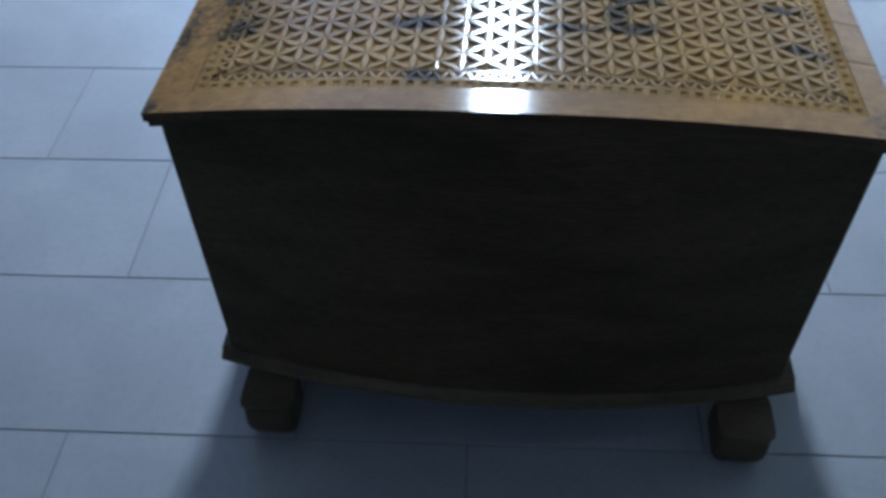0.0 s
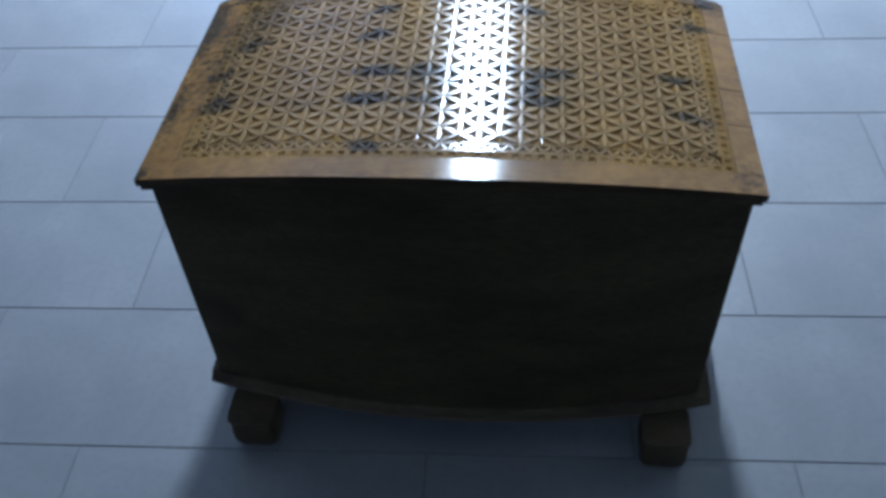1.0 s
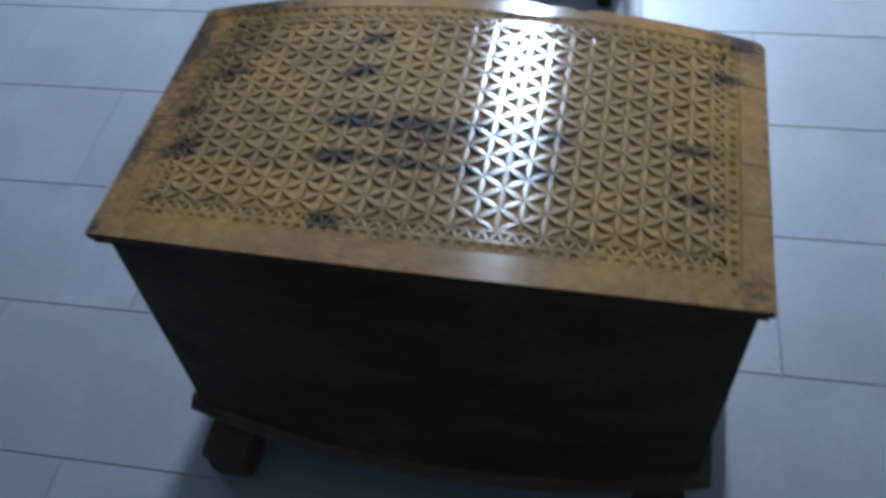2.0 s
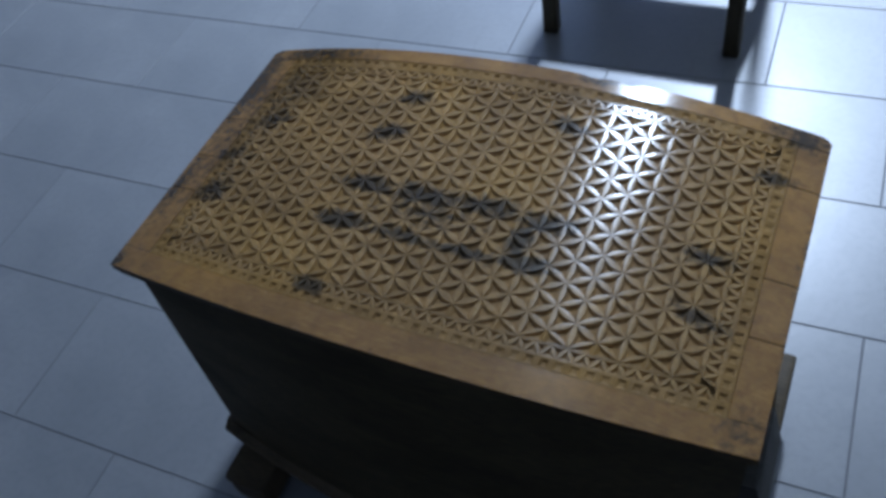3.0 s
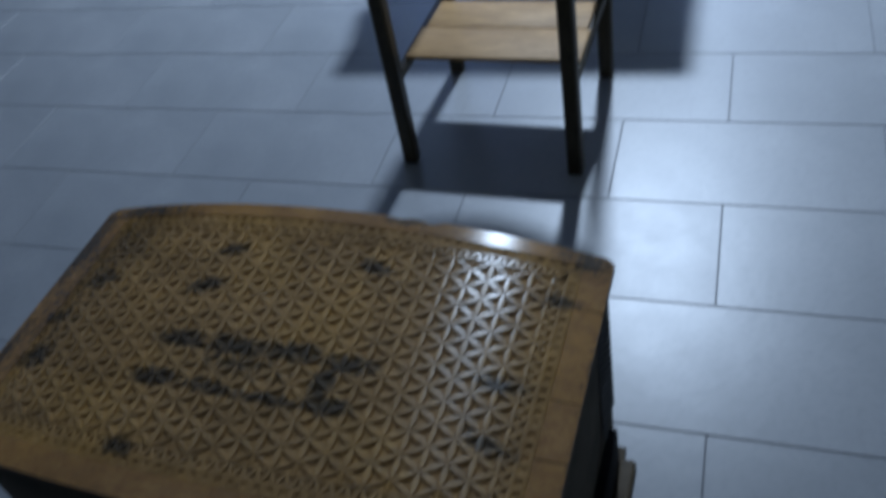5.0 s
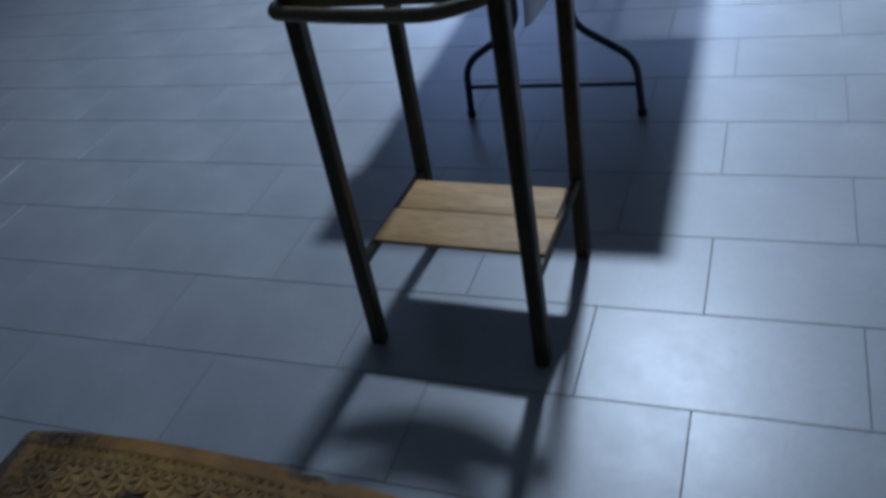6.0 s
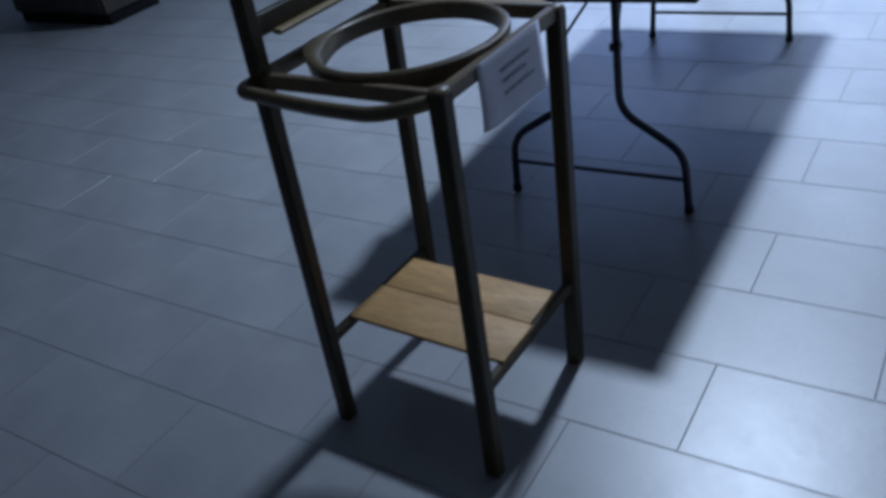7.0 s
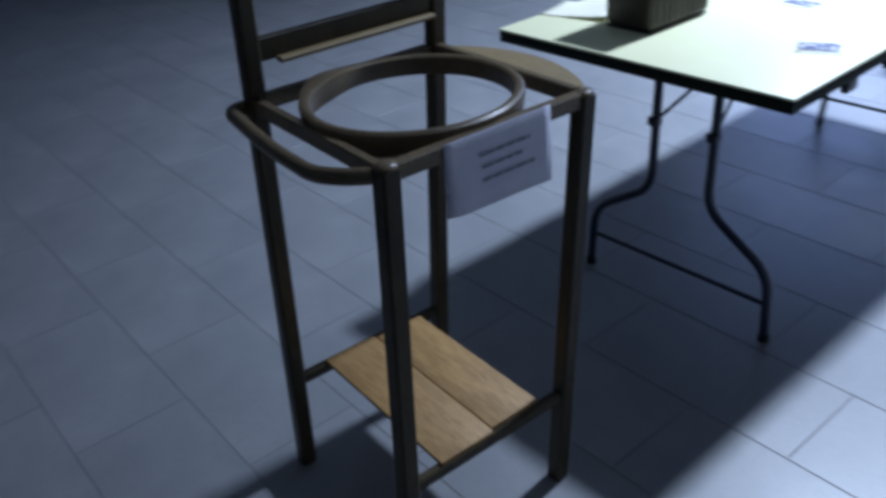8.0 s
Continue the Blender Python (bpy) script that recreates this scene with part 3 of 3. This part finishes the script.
    for k in range(3):
        bm.faces.new((low[k], low[(k + 1) % 3], top[(k + 1) % 3], top[k]))
    part("corner_plate", bm, BASE_WOOD, st)
    # towel rail bowed out from the front
    yf = row(True, 0.84)
    path = bent([(xl - 0.006, yf + 0.020, 0.876), (xl - 0.018, yf + 0.006, 0.876), (xl - 0.020, yf - 0.044, 0.875), (-0.28, yf - 0.068, 0.873), (-0.135, yf - 0.070, 0.874), (-0.080, yf - 0.040, 0.877), (-0.046, yf + 0.002, 0.878)], 0.085, 12)
    part("towel_rail", sweep(path, round_outline(0.0132, 12, 1.1)), RING_WOOD, st, "round bent towel rail")
    # half-moon soap board at the far side
    yb = row(False, 0.87) + 0.012
    bm = bmesh.new()
    m = 18
    pts = [(xl + 0.02, yb)] + [(xl + 0.02 + (xr - xl - 0.03) * k / m, yb + 0.078 * math.sin(math.pi * k / m) ** 0.7) for k in range(1, m)] + [(xr - 0.01, yb)]
    low = [bm.verts.new((x, y, 0.876)) for x, y in pts]
    top = [bm.verts.new((x, y, 0.888)) for x, y in pts]
    bm.faces.new(top)
    bm.faces.new(low[::-1])
    for k in range(len(pts)):
        q = (k + 1) % len(pts)
        bm.faces.new((low[k], low[q], top[q], top[k]))
    part("soap_board", bm, AGED_BOARD, st, "pale half-moon wooden board")
    return st


washstand()


def paper_notice():
    """A folded sheet fixed to the washstand's rail, with three lines of print."""
    sheet = holder("paper_notice", "folded white paper notice on the washstand rail, three printed lines", "notice", turned(-0.247, 0.03, -2.4))
    sheet.rotation_euler = (0, 0, radians(-2.4))
    x, y0, y1 = -0.0225, -0.046, 0.182
    outer = [(0.0006, 0.815), (0.0007, 0.85), (0.0008, 0.88), (0.0010, 0.896), (0.0020, 0.9005), (0.0032, 0.8985), (0.0042, 0.880), (0.0048, 0.85), (0.0052, 0.80), (0.0045, 0.762)]
    bm = bmesh.new()
    n = 14
    cols = []
    for i in range(n + 1):
        t = i / n
        y = y0 + (y1 - y0) * t
        col = []
        for k, (dx, z) in enumerate(outer):
            s = max(0.0, (0.89 - z) / 0.13) if k > 4 else 0.0
            curl = 0.010 * s * max(0.0, t - 0.65) - 0.010 * s * (max(0.0, 0.15 - t) / 0.15) ** 2
            col.append(bm.verts.new((x + dx + curl, y + 0.006 * s * (0.5 - t), z + 0.004 * s * (1 - t))))
        cols.append(col)
    for a, b in zip(cols, cols[1:]):
        for k in range(len(outer) - 1):
            bm.faces.new((a[k], b[k], b[k + 1], a[k + 1]))
    ob = part("sheet", bm, PAPER, sheet)
    mod = ob.modifiers.new("thickness", "SOLIDIFY")
    mod.thickness, mod.offset = 0.0006, 0
    for z, a, b in ((0.861, 0.30, 0.78), (0.839, 0.32, 0.70), (0.815, 0.32, 0.82)):
        bm = bmesh.new()
        t, k = a, 0
        while t < b:
            w = 0.06 + 0.09 * random.random()
            e = min(b, t + w)
            dx = 0.0066 + max(0.0, (a + b) / 2 - 0.45) * 0.004
            for (t0, t1) in ((t, e),):
                v = [bm.verts.new((x + dx, y0 + (y1 - y0) * q, z + h)) for q, h in ((t0, -0.003), (t1, -0.003), (t1, 0.003), (t0, 0.003))]
                bm.faces.new(v)
            t = e + 0.012
        part("text_line", bm, INK, sheet, smooth=False)
    return sheet


paper_notice()


# ---- the folding table ----
def folding_table():
    tb = holder("folding_table", "cream-topped folding table with black steel wishbone legs", "table", turned(0.1, 0.75, 0.9))
    tb.rotation_euler = (0, 0, radians(0.9))
    x0, x1, y0, y1, z = -0.738, 0.116, 0.748, 2.58, 0.765
    part("tabletop", block(x0, x1, y0, y1, z - 0.006, z, 0.0015), LAMINATE, tb, "cream laminate top")
    part("edging", block(x0 + 0.001, x1 - 0.001, y0 + 0.001, y1 - 0.001, z - 0.036, z - 0.0065, 0.003), EDGE, tb, "dark green underside and edge")
    xc = (-0.563 + 0.031) / 2
    for y, s in ((0.944, 1), (2.36, -1)):
        leg = None
        for side in (-1, 1):
            path = bent([(xc + side * 0.09, y + s * 0.012, z - 0.034), (xc + side * 0.09, y, 0.33), (xc + side * 0.286, y, 0.205), (xc + side * 0.297, y, 0.004)], 0.06, 7)
            leg = part("leg", sweep(path, round_outline(0.0125, 10), up=(0, 1, 0)), STEEL, tb)
            part("foot_cap", lathe([(0.013, 0), (0.015, 0.002), (0.015, 0.02), (0.0135, 0.024)], 12, (xc + side * 0.297, y, 0)), RUBBER, leg)
            part("clip", block(xc + side * 0.09 - 0.016, xc + side * 0.09 + 0.016, y - 0.014, y + 0.014, 0.52, 0.545, 0.004), STEEL, leg)
        part("cross_bar", sweep([(xc - 0.295, y, 0.115), (xc + 0.295, y, 0.115)], round_outline(0.007, 8)), STEEL, tb)
        part("pivot_bar", sweep([(xc - 0.30, y + s * 0.012, z - 0.045), (xc + 0.30, y + s * 0.012, z - 0.045)], round_outline(0.011, 8)), STEEL, tb)
        part("brace", sweep([(xc, y + s * 0.36, z - 0.04), (xc - 0.09, y, 0.53)], round_outline(0.005, 6)), STEEL, tb)
        part("brace", sweep([(xc, y + s * 0.36, z - 0.04), (xc + 0.09, y, 0.53)], round_outline(0.005, 6)), STEEL, tb)
    for y in (1.02, 1.22):
        part("clamp", block(x1 - 0.022, x1 - 0.004, y - 0.025, y + 0.025, z - 0.066, z - 0.036, 0.004), STEEL, tb)
    for x in (x0 + 0.05, x1 - 0.05):
        part("side_rail", block(x - 0.012, x + 0.012, y0 + 0.08, y1 - 0.08, z - 0.06, z - 0.034, 0.003), STEEL, tb)
    return tb


folding_table()
TABLE_Z = 0.765


def wooden_box():
    bx = holder("wooden_box", "dark wooden box with ribbed side standing on the folding table", "box")
    x0, x1, y0, y1, z0, h = -0.525, -0.372, 0.915, 1.17, TABLE_Z, 0.21
    part("case", block(x0, x1, y0, y1, z0 + 0.006, z0 + h, 0.018, 4), BOX_WOOD, bx)
    part("plinth", block(x0 + 0.006, x1 - 0.006, y0 + 0.006, y1 - 0.006, z0, z0 + 0.0065, 0.002), BOX_WOOD, bx)
    part("lid", block(x0 - 0.006, x1 + 0.006, y0 - 0.006, y1 + 0.006, z0 + h + 0.001, z0 + h + 0.02, 0.006), BOX_WOOD, bx)
    for k in range(9):
        y = y0 + 0.03 + (y1 - y0 - 0.06) * k / 8
        part("rib", block(x1 - 0.002, x1 + 0.004, y - 0.006, y + 0.006, z0 + 0.02, z0 + h - 0.015, 0.0015, 1), BOX_WOOD, bx)
    return bx


wooden_box()


def sheet_of_paper(name, label, cx, cy, w, d, turn, lift, picture=(), curl=0.0):
    """A loose sheet on the table, slightly wavy, with printed patches."""
    sheet = holder(name, label, "paper", (cx, cy, TABLE_Z))
    sheet.rotation_euler = (0, 0, radians(turn))
    bm = bmesh.new()
    n = 8
    grid = [[bm.verts.new((w * (i / n - 0.5), d * (j / n - 0.5), lift + curl * (i / n) ** 2 * (0.4 + 0.6 * j / n) + 0.0007 * math.sin(i * 1.7 + j))) for j in range(n + 1)] for i in range(n + 1)]
    for i in range(n):
        for j in range(n):
            bm.faces.new((grid[i][j], grid[i + 1][j], grid[i + 1][j + 1], grid[i][j + 1]))
    ob = part("sheet", bm, BRIGHT_PAPER, sheet)
    mod = ob.modifiers.new("thickness", "SOLIDIFY")
    mod.thickness = 0.0003
    for a, b, c, e in picture:
        part("printed_patch", block(w * a, w * b, d * c, d * e, lift + 0.0016, lift + 0.0020), PRINT, sheet, smooth=False)
    return sheet


sheet_of_paper("leaflet", "white leaflet with a small blue picture lying on the table", -0.006, 1.072, 0.105, 0.095, 25, 0.0003, [(-0.44, 0.40, -0.30, 0.30)])
sheet_of_paper("leaflet", "white leaflet with a grey printed picture lying on the table", -0.225, 1.38, 0.13, 0.10, -6, 0.0003, [(-0.36, 0.36, -0.26, 0.22)])
sheet_of_paper("loose_sheet", "curled white sheet of paper near the table corner", -0.66, 0.99, 0.20, 0.15, 14, 0.0010, (), 0.03)


# ---- the small stand beyond the table ----
def small_stand():
    ch = holder("small_stand", "dark wooden stand with a tan lower shelf beyond the table", "stand")
    x0, x1, y0, y1 = -0.565, -0.145, 3.08, 3.42
    for x in (x0, x1):
        for y in (y0, y1):
            part("leg", sweep([(x, y, 0), (x, y, 0.80)], soft_outline(0.036, 0.036, 0.005), up=(0, 1, 0)), STAND_WOOD, ch)
        part("side_rail", sweep([(x, y0, 0.10), (x, y1, 0.10)], soft_outline(0.018, 0.022, 0.003)), STAND_WOOD, ch)
        part("shelf_rail", sweep([(x, y0, 0.235), (x, y1, 0.235)], soft_outline(0.018, 0.026, 0.003)), STAND_WOOD, ch)
    part("front_rail", sweep([(x0, y0, 0.20), (x1, y0, 0.19)], soft_outline(0.018, 0.028, 0.003)), STAND_WOOD, ch)
    part("shelf_board", block(x0 - 0.01, x1 - 0.06, y0 + 0.03, y1 - 0.04, 0.248, 0.262, 0.003), PINE, ch, "tan wooden shelf board")
    part("top_board", block(x0 - 0.03, x1 + 0.03, y0 - 0.03, y1 + 0.03, 0.80, 0.825, 0.005), STAND_WOOD, ch)
    return ch


small_stand()


# ---- cabinet shape added for a soft shadow far off at the dim side ----
def dark_patch_standin():
    cb = holder("cabinet", "dark cabinet shape added in place of a soft far-off shadow", "cabinet")
    x0, x1, y0, y1 = -5.35, -4.30, 2.20, 2.68
    part("plinth", block(x0 + 0.02, x1 - 0.02, y0 + 0.02, y1 - 0.02, 0.0, 0.08, 0.004), BLACK_WOOD, cb)
    part("body", block(x0, x1, y0, y1, 0.0805, 0.92, 0.006), BOX_WOOD, cb)
    part("top_board", block(x0 - 0.02, x1 + 0.02, y0 - 0.02, y1 + 0.02, 0.9205, 0.945, 0.006), BOX_WOOD, cb)
    for a, b in ((x0 + 0.03, (x0 + x1) / 2 - 0.004), ((x0 + x1) / 2 + 0.004, x1 - 0.03)):
        door = part("door", block(a, b, y0 - 0.016, y0 - 0.0005, 0.12, 0.89, 0.004), BOX_WOOD, cb)
        k = b - 0.04 if a < (x0 + x1) / 2 - 0.3 else a + 0.04
        part("knob", lathe([(0.006, 0.0), (0.006, 0.01), (0.013, 0.016), (0.013, 0.024), (0.006, 0.03)], 14), IRON, door).matrix_world = pose(k, y0 - 0.016, 0.52, 90, 0, 0)
    return cb


dark_patch_standin()


# ---- floor tiles ----
def floor_tiles():
    def tile_mesh():
        bm = block(0.0016, TW - 0.0016, 0.0016, TH - 0.0016, -0.010, 0.0)
        top = [e for e in bm.edges if all(v.co.z > -0.001 for v in e.verts)]
        bmesh.ops.bevel(bm, geom=top, offset=0.0004, segments=1, affect="EDGES")
        me = bpy.data.meshes.new("tile")
        bm.to_mesh(me)
        bm.free()
        me.materials.append(TILE)
        return me
    shape = tile_mesh()
    verts = np.array([v.co[:] for v in shape.vertices])
    faces = [list(p.vertices) for p in shape.polygons]
    x0, x1, y0, y1, _ = ROOM
    near, far_v, far_f = 0, [], []
    rows = range(int(math.floor(y0 / TH)), int(math.floor(y1 / TH)) + 1)
    for r in rows:
        shift = 0.30 if r % 2 == 0 else 0.045
        for c in range(-14, 9):
            x, y = shift + (c - 1) * TW, r * TH
            if x + TW < x0 + 0.01 or x > x1 - 0.01:
                continue
            inside = -3.2 < x + TW / 2 < 1.8 and -2.3 < y + TH / 2 < 4.3
            if inside and near < 300:
                ob = new("tile", shape)
                ob.parent, ob.location = FLOOR, (x, y, 0)
                near += 1
            else:
                far_f += [[i + len(far_v) for i in f] for f in faces]
                far_v += [(min(max(v[0] + x, x0), x1), min(max(v[1] + y, y0), y1), v[2]) for v in verts]
    me = bpy.data.meshes.new("tile_field")
    me.from_pydata(far_v, [], far_f)
    me.materials.append(TILE)
    ob = new("tile_field", me)
    ob.parent = FLOOR
    tagged(ob, kind="stuff")


floor_tiles()
